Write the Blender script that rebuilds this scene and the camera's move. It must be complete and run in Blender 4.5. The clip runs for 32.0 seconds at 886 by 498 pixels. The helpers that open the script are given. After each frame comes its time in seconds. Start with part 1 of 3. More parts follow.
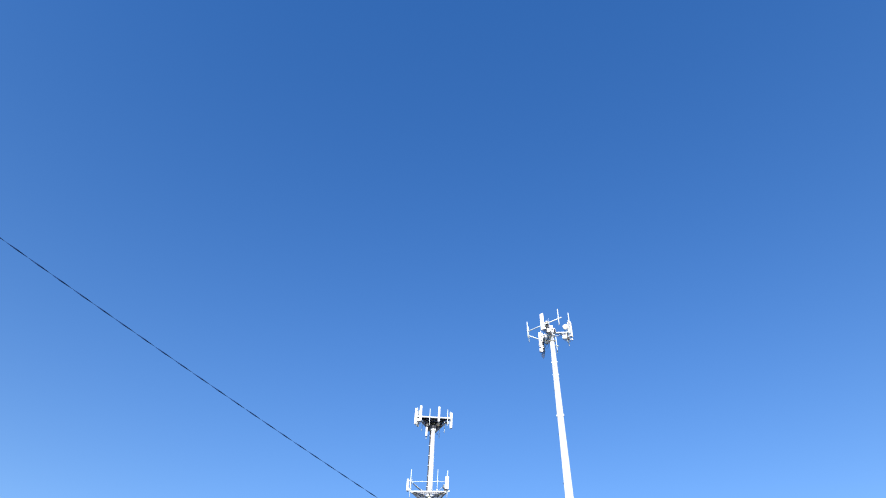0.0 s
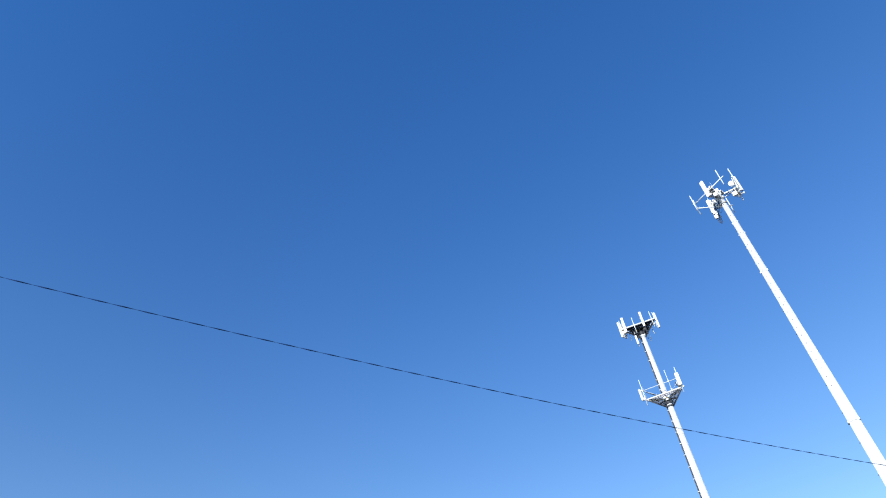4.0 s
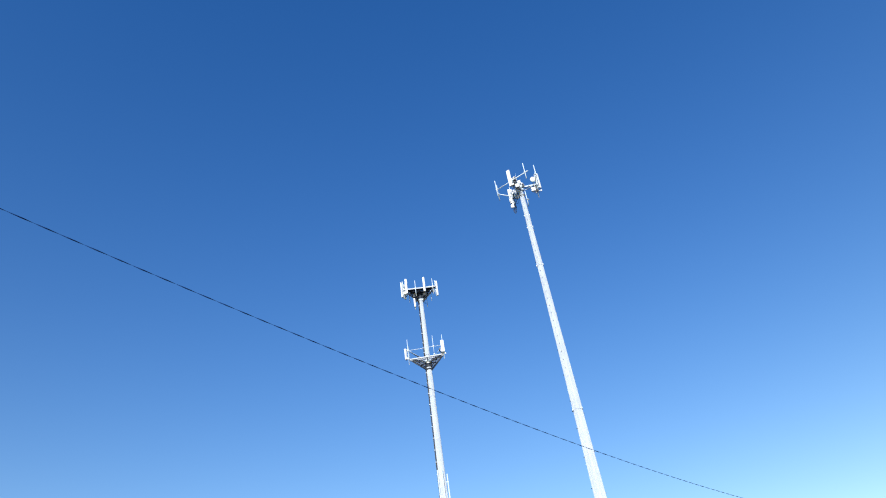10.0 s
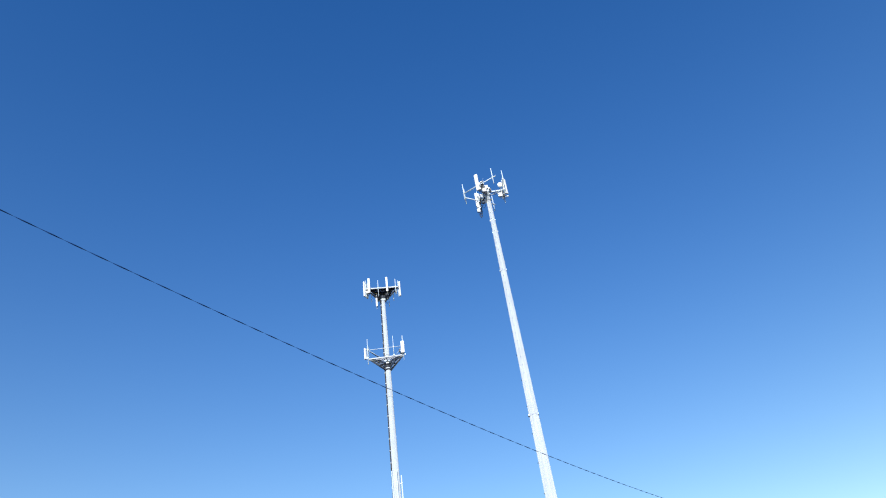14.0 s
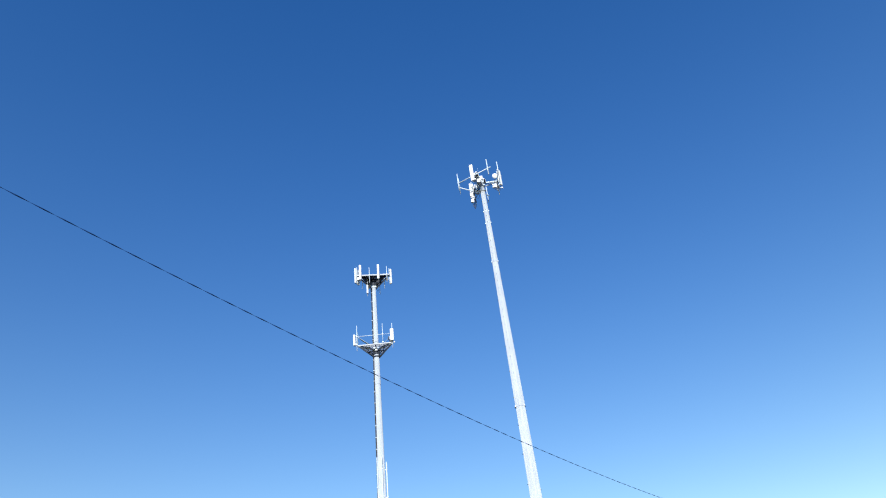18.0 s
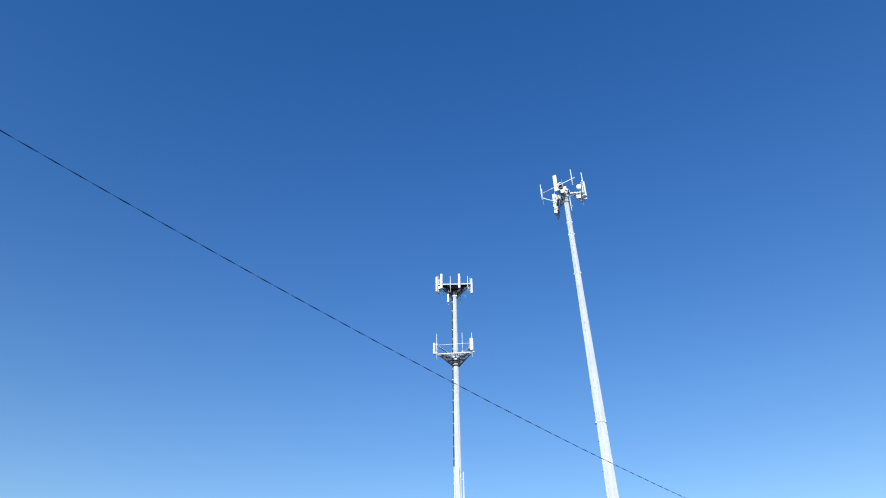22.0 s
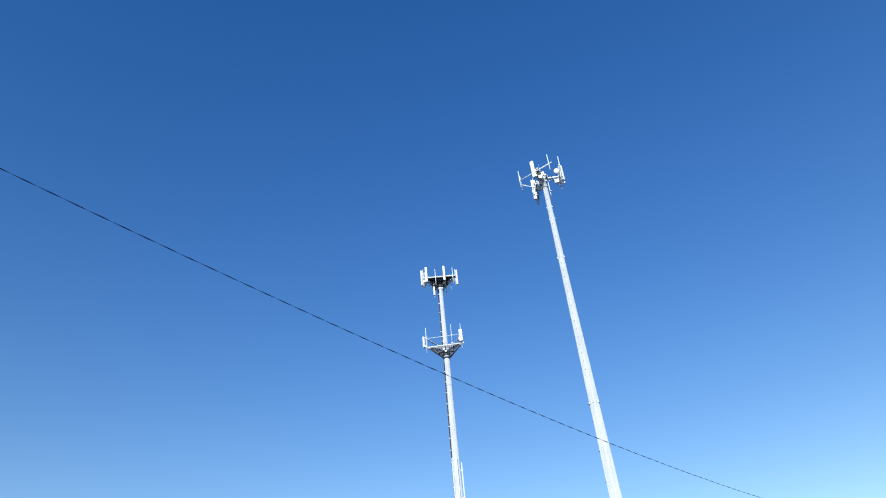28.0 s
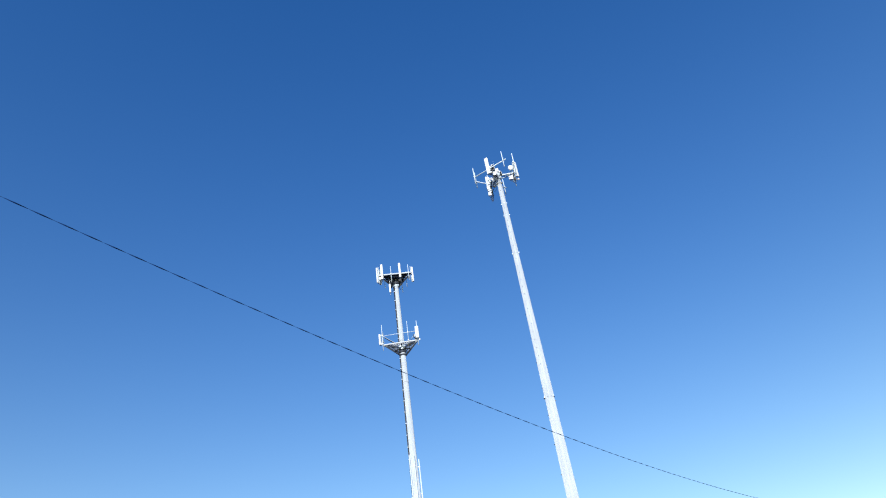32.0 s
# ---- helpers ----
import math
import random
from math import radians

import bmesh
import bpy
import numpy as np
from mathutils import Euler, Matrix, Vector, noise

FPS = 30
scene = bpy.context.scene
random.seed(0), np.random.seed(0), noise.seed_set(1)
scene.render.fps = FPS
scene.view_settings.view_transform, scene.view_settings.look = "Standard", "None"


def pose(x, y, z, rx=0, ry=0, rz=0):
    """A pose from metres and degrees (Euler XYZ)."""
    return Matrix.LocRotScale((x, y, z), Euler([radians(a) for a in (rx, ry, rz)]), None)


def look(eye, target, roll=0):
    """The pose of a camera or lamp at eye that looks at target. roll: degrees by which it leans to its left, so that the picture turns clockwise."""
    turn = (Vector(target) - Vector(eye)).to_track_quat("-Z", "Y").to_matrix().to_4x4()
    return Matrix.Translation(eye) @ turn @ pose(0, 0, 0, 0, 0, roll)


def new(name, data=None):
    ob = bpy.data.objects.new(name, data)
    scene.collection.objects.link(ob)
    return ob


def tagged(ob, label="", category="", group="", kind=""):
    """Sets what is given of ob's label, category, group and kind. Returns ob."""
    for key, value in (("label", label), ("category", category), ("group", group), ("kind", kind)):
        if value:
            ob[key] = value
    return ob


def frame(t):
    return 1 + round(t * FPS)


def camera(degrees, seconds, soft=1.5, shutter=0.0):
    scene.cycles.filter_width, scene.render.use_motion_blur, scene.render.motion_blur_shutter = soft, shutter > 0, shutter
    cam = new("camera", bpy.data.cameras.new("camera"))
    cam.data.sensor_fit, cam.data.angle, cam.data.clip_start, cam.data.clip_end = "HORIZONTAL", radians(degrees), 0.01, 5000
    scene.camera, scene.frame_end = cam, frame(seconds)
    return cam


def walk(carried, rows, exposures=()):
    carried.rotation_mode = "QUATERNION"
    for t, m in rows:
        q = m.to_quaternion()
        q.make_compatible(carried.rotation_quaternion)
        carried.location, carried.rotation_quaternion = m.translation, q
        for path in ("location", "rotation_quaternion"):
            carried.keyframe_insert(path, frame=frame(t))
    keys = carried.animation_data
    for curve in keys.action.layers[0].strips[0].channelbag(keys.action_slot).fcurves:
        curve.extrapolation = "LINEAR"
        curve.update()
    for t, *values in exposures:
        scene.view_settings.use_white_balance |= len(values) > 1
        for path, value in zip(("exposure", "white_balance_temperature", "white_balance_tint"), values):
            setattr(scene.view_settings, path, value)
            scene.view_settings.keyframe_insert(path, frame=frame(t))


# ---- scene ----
cam = camera(65.2, 32.0, soft=1.1)

# ---- the way: a person stands still, holds the camera up and turns it ----
EYE = Vector((0.0, 0.0, 1.65))
SWAY_AZ = radians(-51.76)
# the overhead cable: the direction of its nearest point, how far that is, and its lowest point's height over the eye, place along it and bend
CABLE_AZ, CABLE_D, CABLE_H, CABLE_S0, CABLE_K = radians(-59.76), 4.3, 3.2303, 7.598, 0.00511
SWAY = [(0, -0.015, 0.017), (1, -0.008, 0.010), (2, -0.003, 0.007), (3, -0.005, 0.006), (6, -0.014, 0.011), (7, -0.012, 0.015), (8, -0.001, 0.004),
        (9, 0.004, -0.002), (12, 0.003, -0.003), (18, 0.012, -0.012), (22, 0.011, -0.016), (25, 0.016, -0.020), (32, 0.013, -0.017)]
# seconds, turn to the left, pitch, roll
TURNS = [(0, 12.41, 49.25, 3.12), (0.5, 10.98, 48.54, 2.98), (1, 10.30, 47.82, 2.72), (1.5, 10.71, 46.77, 1.23),
         (2, 14.89, 45.48, -1.41), (2.5, 19.67, 44.95, -3.77), (3, 24.71, 44.18, -5.87), (3.5, 31.41, 45.79, -7.86),
         (5.5, 23.23, 41.60, -10.67), (6, 21.84, 40.63, -10.78), (6.5, 20.53, 39.70, -11.58), (7, 18.44, 38.98, -12.08),
         (7.5, 15.94, 38.22, -9.81), (8, 13.95, 37.41, -8.36), (8.5, 12.41, 37.42, -6.83), (9, 11.11, 37.96, -7.69),
         (9.5, 10.46, 38.50, -7.99), (10, 9.43, 38.52, -8.70), (10.5, 8.66, 38.21, -9.20), (11, 8.46, 38.18, -9.19),
         (11.5, 8.33, 38.52, -8.47), (12, 8.07, 39.08, -8.03), (12.5, 7.76, 39.34, -8.08), (13, 7.30, 39.24, -8.13),
         (13.5, 6.39, 38.76, -8.04), (14, 5.71, 38.22, -8.39), (14.5, 5.28, 37.82, -8.71), (15, 5.23, 37.83, -8.45),
         (15.5, 4.94, 37.79, -8.64), (17.5, 4.82, 37.55, -6.88), (18, 5.06, 37.27, -6.83), (18.5, 5.59, 36.92, -6.36),
         (19, 8.51, 36.73, -4.31), (19.5, 12.94, 37.32, -1.38), (20, 15.53, 38.11, 0.40), (20.5, 15.22, 38.90, 0.04),
         (21, 14.76, 38.86, -0.08), (21.5, 14.07, 38.78, -0.18), (22, 13.51, 38.52, -0.47), (22.5, 13.23, 38.37, -0.64),
         (23, 13.21, 38.04, -0.64), (23.5, 13.46, 37.95, -1.15), (24, 13.18, 38.21, -2.68), (24.5, 12.57, 38.14, -3.31),
         (25, 12.81, 38.03, -4.11), (25.5, 14.18, 38.14, -2.73), (27.5, 12.67, 37.83, -5.17), (28, 11.75, 37.85, -5.57),
         (28.5, 11.49, 37.80, -6.10), (29, 11.66, 37.65, -6.20), (29.5, 12.03, 37.63, -6.01), (30, 11.58, 37.68, -6.35),
         (30.5, 10.89, 37.41, -6.56), (31, 10.38, 37.30, -7.00), (31.5, 8.39, 37.07, -7.85), (32, 7.19, 37.13, -8.82)]


def stand(t, yaw, pitch, roll):
    ts = [row[0] for row in SWAY]
    across = float(np.interp(t, ts, [row[1] for row in SWAY]))
    rise = float(np.interp(t, ts, [row[2] for row in SWAY]))
    x, y = EYE.x + across * math.sin(SWAY_AZ), EYE.y + across * math.cos(SWAY_AZ)
    return pose(x, y, EYE.z + rise, 90 + pitch, 0, yaw) @ pose(0, 0, 0, 0, 0, roll)


walk(cam, [(row[0], stand(*row)) for row in TURNS],
     exposures=[(0, 0.79, 7250, 14), (2, 0.80, 7200, 15), (3, 0.70, 7050, 14), (3.5, 0.61, 6950, 13), (6, 0.47, 6700, 11), (7, 0.32, 6550, 11),
                (12, 0.25, 6500, 10), (15, 0.22, 6500, 10), (23, 0.19, 6500, 10), (32, 0.19, 6500, 10)])

# ---- daylight ----
SUN_AZ, SUN_EL = 180.5, 22.0   # degrees clockwise from +y, and above the horizon
world = bpy.data.worlds.new("sky")
scene.world = world
world.use_nodes = True
wn = world.node_tree.nodes
sky = wn.new("ShaderNodeTexSky")
sky.sky_type = "NISHITA"
sky.sun_disc = False
sky.sun_elevation, sky.sun_rotation = radians(SUN_EL), radians(SUN_AZ)
sky.altitude, sky.air_density, sky.dust_density, sky.ozone_density = 1500.0, 1.65, 0.0, 1.0
wn["Background"].inputs["Strength"].default_value = 0.15
deep = wn.new("ShaderNodeHueSaturation")   # a dry, very clear winter-blue sky
deep.inputs["Saturation"].default_value, deep.inputs["Hue"].default_value = 1.535, 0.5215
world.node_tree.links.new(sky.outputs["Color"], deep.inputs["Color"])
world.node_tree.links.new(deep.outputs["Color"], wn["Background"].inputs["Color"])

sun_data = bpy.data.lights.new("sun", "SUN")
sun_data.energy, sun_data.angle, sun_data.color = 4.5, radians(0.53), (1.0, 0.98, 0.955)
sun = new("sun", sun_data)
toward = Vector((math.sin(radians(SUN_AZ)) * math.cos(radians(SUN_EL)), math.cos(radians(SUN_AZ)) * math.cos(radians(SUN_EL)), math.sin(radians(SUN_EL))))
sun.matrix_world = look(toward * 80, (0, 0, 0))


# ---- materials ----
def material(name, rough=0.5, metal=0.0):
    m = bpy.data.materials.new(name)
    m.use_nodes = True
    bsdf = m.node_tree.nodes["Principled BSDF"]
    bsdf.inputs["Roughness"].default_value, bsdf.inputs["Metallic"].default_value = rough, metal
    return m, m.node_tree, bsdf


def mottled(name, low, high, rough=0.5, metal=0.0, coarse=1.2, fine=30.0, bump=0.1, bump_scale=60.0, streak=0.0, per_piece=0.0):
    """Two scales of noise between two colours, fine relief, and rain streaks that run down if asked."""
    m, tree, bsdf = material(name, rough, metal)
    n, link = tree.nodes, tree.links.new
    where = n.new("ShaderNodeTexCoord").outputs["Object"]
    a, b = n.new("ShaderNodeTexNoise"), n.new("ShaderNodeTexNoise")
    for node, scale in ((a, coarse), (b, fine)):
        node.inputs["Scale"].default_value, node.inputs["Detail"].default_value = scale, 5.0
        link(where, node.inputs["Vector"])
    both = n.new("ShaderNodeMath")
    both.operation = "MULTIPLY_ADD"
    both.inputs[1].default_value = 0.45
    link(b.outputs["Fac"], both.inputs[0])
    half = n.new("ShaderNodeMath")
    half.operation = "MULTIPLY"
    half.inputs[1].default_value = 0.55
    link(a.outputs["Fac"], half.inputs[0])
    link(half.outputs[0], both.inputs[2])
    value = both.outputs[0]
    if streak:
        squeeze = n.new("ShaderNodeMapping")
        squeeze.inputs["Scale"].default_value = (9.0, 9.0, 0.22)
        link(where, squeeze.inputs["Vector"])
        c = n.new("ShaderNodeTexNoise")
        c.inputs["Scale"].default_value, c.inputs["Detail"].default_value = 1.6, 4.0
        link(squeeze.outputs[0], c.inputs["Vector"])
        mix = n.new("ShaderNodeMix")
        mix.inputs[0].default_value = streak
        link(value, mix.inputs[2])
        link(c.outputs["Fac"], mix.inputs[3])
        value = mix.outputs[0]
    if per_piece:
        info = n.new("ShaderNodeObjectInfo")
        shift = n.new("ShaderNodeMath")
        shift.operation = "MULTIPLY_ADD"
        shift.inputs[1].default_value = per_piece
        link(info.outputs["Random"], shift.inputs[0])
        link(value, shift.inputs[2])
        value = shift.outputs[0]
    ramp = n.new("ShaderNodeValToRGB")
    ramp.color_ramp.elements[0].position, ramp.color_ramp.elements[1].position = 0.32, 0.68
    ramp.color_ramp.elements[0].color, ramp.color_ramp.elements[1].color = (*low, 1), (*high, 1)
    link(value, ramp.inputs["Fac"])
    link(ramp.outputs["Color"], bsdf.inputs["Base Color"])
    if bump:
        d, relief = n.new("ShaderNodeTexNoise"), n.new("ShaderNodeBump")
        d.inputs["Scale"].default_value, d.inputs["Detail"].default_value = bump_scale, 3.0
        relief.inputs["Strength"].default_value, relief.inputs["Distance"].default_value = bump, 0.01
        link(where, d.inputs["Vector"])
        link(d.outputs["Fac"], relief.inputs["Height"])
        link(relief.outputs["Normal"], bsdf.inputs["Normal"])
    return m


POLE_STEEL = mottled("galvanised pole steel", (0.46, 0.50, 0.56), (0.65, 0.70, 0.77), 0.6, 0.0, 0.7, 9.0, 0.08, 40.0, streak=0.5)
GALV = mottled("galvanised pipe steel", (0.58, 0.67, 0.74), (0.72, 0.81, 0.88), 0.45, 0.05, 2.0, 25.0, 0.05)
GRATE = mottled("weathered platform steel", (0.20, 0.21, 0.22), (0.34, 0.35, 0.36), 0.6, 0.1, 2.0, 18.0, 0.1)
BEAM = mottled("dull galvanised beam steel", (0.34, 0.37, 0.40), (0.52, 0.55, 0.59), 0.55, 0.05, 2.0, 16.0, 0.08)
# near-black: under the platforms this colour carries the deck's shade
DARK_SHADE_STEEL = mottled("dark steel with shade in its tone", (0.014, 0.020, 0.034), (0.032, 0.040, 0.058), 0.65, 0.1, 2.0, 18.0, 0.1)
RADOME = mottled("white radome plastic", (0.74, 0.75, 0.76), (0.84, 0.85, 0.86), 0.45, 0.0, 1.3, 14.0, 0.03, streak=0.35)
RADIO = mottled("pale grey radio paint", (0.72, 0.73, 0.74), (0.84, 0.85, 0.86), 0.5, 0.0, 3.0, 20.0, 0.04, per_piece=0.12)
FINS = mottled("dark cooling fins", (0.028, 0.034, 0.046), (0.062, 0.070, 0.088), 0.55, 0.2, 4.0, 20.0, 0.05)
BLACK = mottled("black cable sheath", (0.012, 0.012, 0.013), (0.030, 0.030, 0.032), 0.5, 0.0, 3.0, 40.0, 0.05)
DROP = mottled("dark navy drop cable sheath", (0.007, 0.028, 0.105), (0.014, 0.048, 0.160), 0.75, 0.0, 3.0, 60.0, 0.08, 200.0)
TIMBER = mottled("weathered pole timber", (0.12, 0.085, 0.055), (0.24, 0.18, 0.12), 0.85, 0.0, 2.0, 14.0, 0.4, 30.0, streak=0.7)
DROP.node_tree.nodes["Principled BSDF"].inputs["Specular IOR Level"].default_value = 0.06   # a dull, chalky sheath
POLE_STEEL.node_tree.nodes["Principled BSDF"].inputs["Diffuse Roughness"].default_value = 1.0   # zinc gone matt
LOT = mottled("worn gravel lot", (0.085, 0.089, 0.094), (0.165, 0.169, 0.174), 0.95, 0.0, 0.06, 2.5, 0.6, 9.0)


# ---- mesh helpers ----
def part(name, bm, mat, parent=None, label="", at=None):
    me = bpy.data.meshes.new(name)
    bm.to_mesh(me)
    bm.free()
    me.materials.append(mat)
    ob = new(name, me)
    if parent is not None:
        ob.parent = parent
    if at is not None:
        ob.matrix_basis = at
    return tagged(ob, label) if label else ob


def again(ob, parent, at):
    """Another piece on the same mesh."""
    twin = new(ob.name.split(".")[0], ob.data)
    twin.parent, twin.matrix_basis = parent, at
    return twin


def tube(bm, points, radii, sides=10, caps=True, smooth=True):
    """A round bar along points; one radius, or one for each point."""
    points = [Vector(p) for p in points]
    radii = [radii] * len(points) if isinstance(radii, (int, float)) else radii
    rings, side = [], None
    for i, p in enumerate(points):
        ahead = (points[min(i + 1, len(points) - 1)] - points[max(i - 1, 0)]).normalized()
        if side is None:
            side = ahead.orthogonal().normalized()
        side = (side - ahead * side.dot(ahead)).normalized()
        up = ahead.cross(side)
        rings.append([bm.verts.new(p + (side * math.cos(a) + up * math.sin(a)) * radii[i]) for a in [2 * math.pi * k / sides for k in range(sides)]])
    for a, b in zip(rings, rings[1:]):
        for k in range(sides):
            f = bm.faces.new((a[k], a[(k + 1) % sides], b[(k + 1) % sides], b[k]))
            f.smooth = smooth
    if caps:
        bm.faces.new(rings[0][::-1])
        bm.faces.new(rings[-1])
    return bm


def bar(p, q, r, sides=10):
    return tube(bmesh.new(), [p, q], r, sides)


def sag(a, b, drop, steps=10):
    """Points of a slack cable from a to b."""
    a, b = Vector(a), Vector(b)
    return [a.lerp(b, i / steps) - Vector((0, 0, 4 * drop * (i / steps) * (1 - i / steps))) for i in range(steps + 1)]


def box(bm, size, centre=(0, 0, 0), bevel=0.0, m=None):
    """A box with chamfered edges."""
    verts = bmesh.ops.create_cube(bm, size=1.0)["verts"]
    bmesh.ops.scale(bm, vec=size, verts=verts)
    if bevel:
        edges = list({e for v in verts for e in v.link_edges})
        made = bmesh.ops.bevel(bm, geom=edges, offset=bevel, segments=2, affect="EDGES", profile=0.6)
        verts = list({v for f in made["faces"] for v in f.verts} | {v for v in verts if v.is_valid})
    bmesh.ops.translate(bm, vec=centre, verts=verts)
    if m is not None:
        bmesh.ops.transform(bm, matrix=m, verts=verts)
    return bm


def beam(p, q, wide, high):
    """A rectangular beam between two points, its height upright."""
    p, q = Vector(p), Vector(q)
    m = (q - p).to_track_quat("Y", "Z").to_matrix().to_4x4()
    m.translation = (p + q) / 2
    return box(bmesh.new(), (wide, (q - p).length, high), bevel=min(wide, high) * 0.08, m=m)


def radome(high, wide, deep, rounding=0.45):
    """A tall antenna cover: rounded front, flatter back, domed ends."""
    bm, ring = bmesh.new(), []
    n = 20
    for k in range(n):
        a = 2 * math.pi * k / n
        c, s = math.cos(a), math.sin(a)
        ring.append((wide / 2 * math.copysign(abs(c) ** rounding, c), deep / 2 * math.copysign(abs(s) ** (0.8 if s > 0 else rounding), s)))
    levels = [(-high / 2, 0.86), (-high / 2 + 0.025, 0.97), (-high / 2 + 0.07, 1.0), (0.0, 1.0), (high / 2 - 0.07, 1.0), (high / 2 - 0.025, 0.97), (high / 2, 0.86)]
    rings = [[bm.verts.new((x * f, y * f, z)) for x, y in ring] for z, f in levels]
    for a, b in zip(rings, rings[1:]):
        for k in range(n):
            bm.faces.new((a[k], a[(k + 1) % n], b[(k + 1) % n], b[k])).smooth = True
    bm.faces.new(rings[0][::-1])
    bm.faces.new(rings[-1])
    return bm


def facing(az, x=0.0, y=0.0, z=0.0):
    """A frame whose y points along the compass direction az (clockwise from +y) round the pole; the place is in that frame."""
    return pose(0, 0, 0, 0, 0, -az) @ pose(x, y, z)


# ---- the ground ----
bm = bmesh.new()
rings = [0, 6, 14, 30, 60, 120, 260, 600, 1500, 4000]
centre = bm.verts.new((0, 0, 0))
last = None
for i, r in enumerate(rings[1:]):
    ring = []
    for k in range(48):
        a = 2 * math.pi * k / 48
        x, y = r * math.cos(a), r * math.sin(a)
        ring.append(bm.verts.new((x, y, 0.0 if r < 100 else 0.6 * noise.noise((x / 180, y / 180, 0.3)))))
    for k in range(48):
        if last is None:
            bm.faces.new((centre, ring[k], ring[(k + 1) % 48]))
        else:
            bm.faces.new((last[k], ring[k], ring[(k + 1) % 48], last[(k + 1) % 48]))
    last = ring
tagged(part("ground", bm, LOT), "flat open ground of worn grey gravel", "ground", kind="structure")


# ---- parts of the two masts ----
def pole_sections(tower, cuts, top_d, taper, top, lugs=True):
    """Tapered eighteen-sided sections that slip over one another, each with a seam ring and jacking lugs."""
    def wide(z):
        return top_d + taper * (top - z)
    heights = [top] + cuts + [0.0]
    for hi, lo in zip(heights, heights[1:]):
        last_one = lo == 0.0
        r0, r1 = wide(hi) / 2 - (0.012 if hi != top else 0), wide(lo) / 2 + (0.0 if last_one else 0.010)
        head = hi + (0.5 if hi != top else 0)
        bm = tube(bmesh.new(), [(0, 0, lo), (0, 0, lo + 0.04), (0, 0, (lo + head) / 2), (0, 0, head)],
                  [r1, r1, (r0 + r1) / 2, r0], 18, smooth=False)
        part("pole_section", bm, POLE_STEEL, tower)
    for z in cuts:
        r = wide(z) / 2 + 0.012
        ring = tube(bmesh.new(), [(0, 0, z - 0.02), (0, 0, z + 0.05)], r + 0.002, 18, smooth=False)
        part("joint_ring", ring, POLE_STEEL, tower, "seam ring of a slip joint")
        for x in (-1, 1) if lugs else ():
            low = z < 30.0
            lug = part("jacking_lug", box(bmesh.new(), (0.11, 0.12, 0.14) if low and x < 0 else (0.06, 0.10, 0.13), (x * (r + (-0.03 if low else 0.02)), -0.08 if low else -0.04, z + 0.09), 0.012), GALV, tower)
            if low:
                part("lug_bolt", box(bmesh.new(), (0.17, 0.13, 0.07) if x < 0 else (0.07, 0.11, 0.07), (x * (r - 0.015), -0.09, z - 0.02), 0.012), DARK_SHADE_STEEL, lug, "dark bolt under the lug")
    return wide


def collar(tower, z, r, high=0.3, mat=GALV):
    """A clamped ring mount with three bolted flanges."""
    bm = tube(bmesh.new(), [(0, 0, z - high / 2), (0, 0, z - high / 2 + 0.03), (0, 0, z + high / 2 - 0.03), (0, 0, z + high / 2)], [r + 0.02, r + 0.05, r + 0.05, r + 0.02], 18)
    for k in range(3):
        a = radians(120 * k + 90)
        box(bm, (0.10, 0.18, high * 0.95), (0, 0, 0), 0.012, Matrix.Translation((math.cos(a) * (r + 0.09), math.sin(a) * (r + 0.09), z)) @ pose(0, 0, 0, 0, 0, math.degrees(a)))
    return part("collar", bm, mat, tower, "bolted ring collar on the pole")


def mast_pipe(tower, m, high, r=0.035, parent=None):
    return part("mounting_pipe", bar((0, 0, -high / 2), (0, 0, high / 2), r, 10), GALV, parent or tower, at=m)


def panel_antenna(tower, m, high, wide=0.32, deep=0.16, stand=0.17, label="white panel antenna on a galvanised pipe"):
    """m: the frame of its pipe, y outward. The cover stands in front of the pipe on two brackets."""
    ob = part("panel_antenna", radome(high, wide, deep), RADOME, tower, label, m @ pose(0, stand, 0))
    for z in (-high * 0.36, high * 0.36):
        bm = box(bmesh.new(), (0.10, stand - deep / 2 + 0.05, 0.05), (0, -(stand + deep / 2) / 2 + 0.02, z), 0.006)
        box(bm, (0.16, 0.05, 0.07), (0, -stand - 0.04, z), 0.008)
        part("bracket", bm, GALV, ob)
    for x in (-0.3, -0.1, 0.1, 0.3):
        part("connector", bar((x * wide, -0.02, -high / 2 - 0.06), (x * wide, -0.02, -high / 2 + 0.01), 0.018, 8), FINS, ob)
    return ob


def radio(tower, m, size=(0.32, 0.20, 0.50), label="pale grey remote radio unit with cooling fins"):
    """A radio box: rounded sun cover in front, fins behind, handle, connectors below."""
    w, d, h = size
    ob = part("radio_unit", box(bmesh.new(), (w, d * 0.6, h), (0, d * 0.2, 0), 0.03), RADIO, tower, label, m)
    bm = box(bmesh.new(), (w * 0.92, 0.02, h * 0.94), (0, -d * 0.12, 0), 0.0)
    for k in range(7):
        box(bm, (0.012, d * 0.36, h * 0.9), (w * (-0.42 + 0.14 * k), -d * 0.30, 0))
    part("heat_sink", bm, FINS, ob, "dark finned heat sink")
    part("handle", tube(bmesh.new(), [(-w * 0.25, 0, h / 2), (-w * 0.25, 0, h / 2 + 0.06), (w * 0.25, 0, h / 2 + 0.06), (w * 0.25, 0, h / 2)], 0.012, 6), GALV, ob)
    for x in (-0.28, 0.0, 0.28):
        part("connector", bar((x * w, 0, -h / 2 - 0.07), (x * w, 0, -h / 2 + 0.01), 0.02, 8), FINS, ob)
    return ob


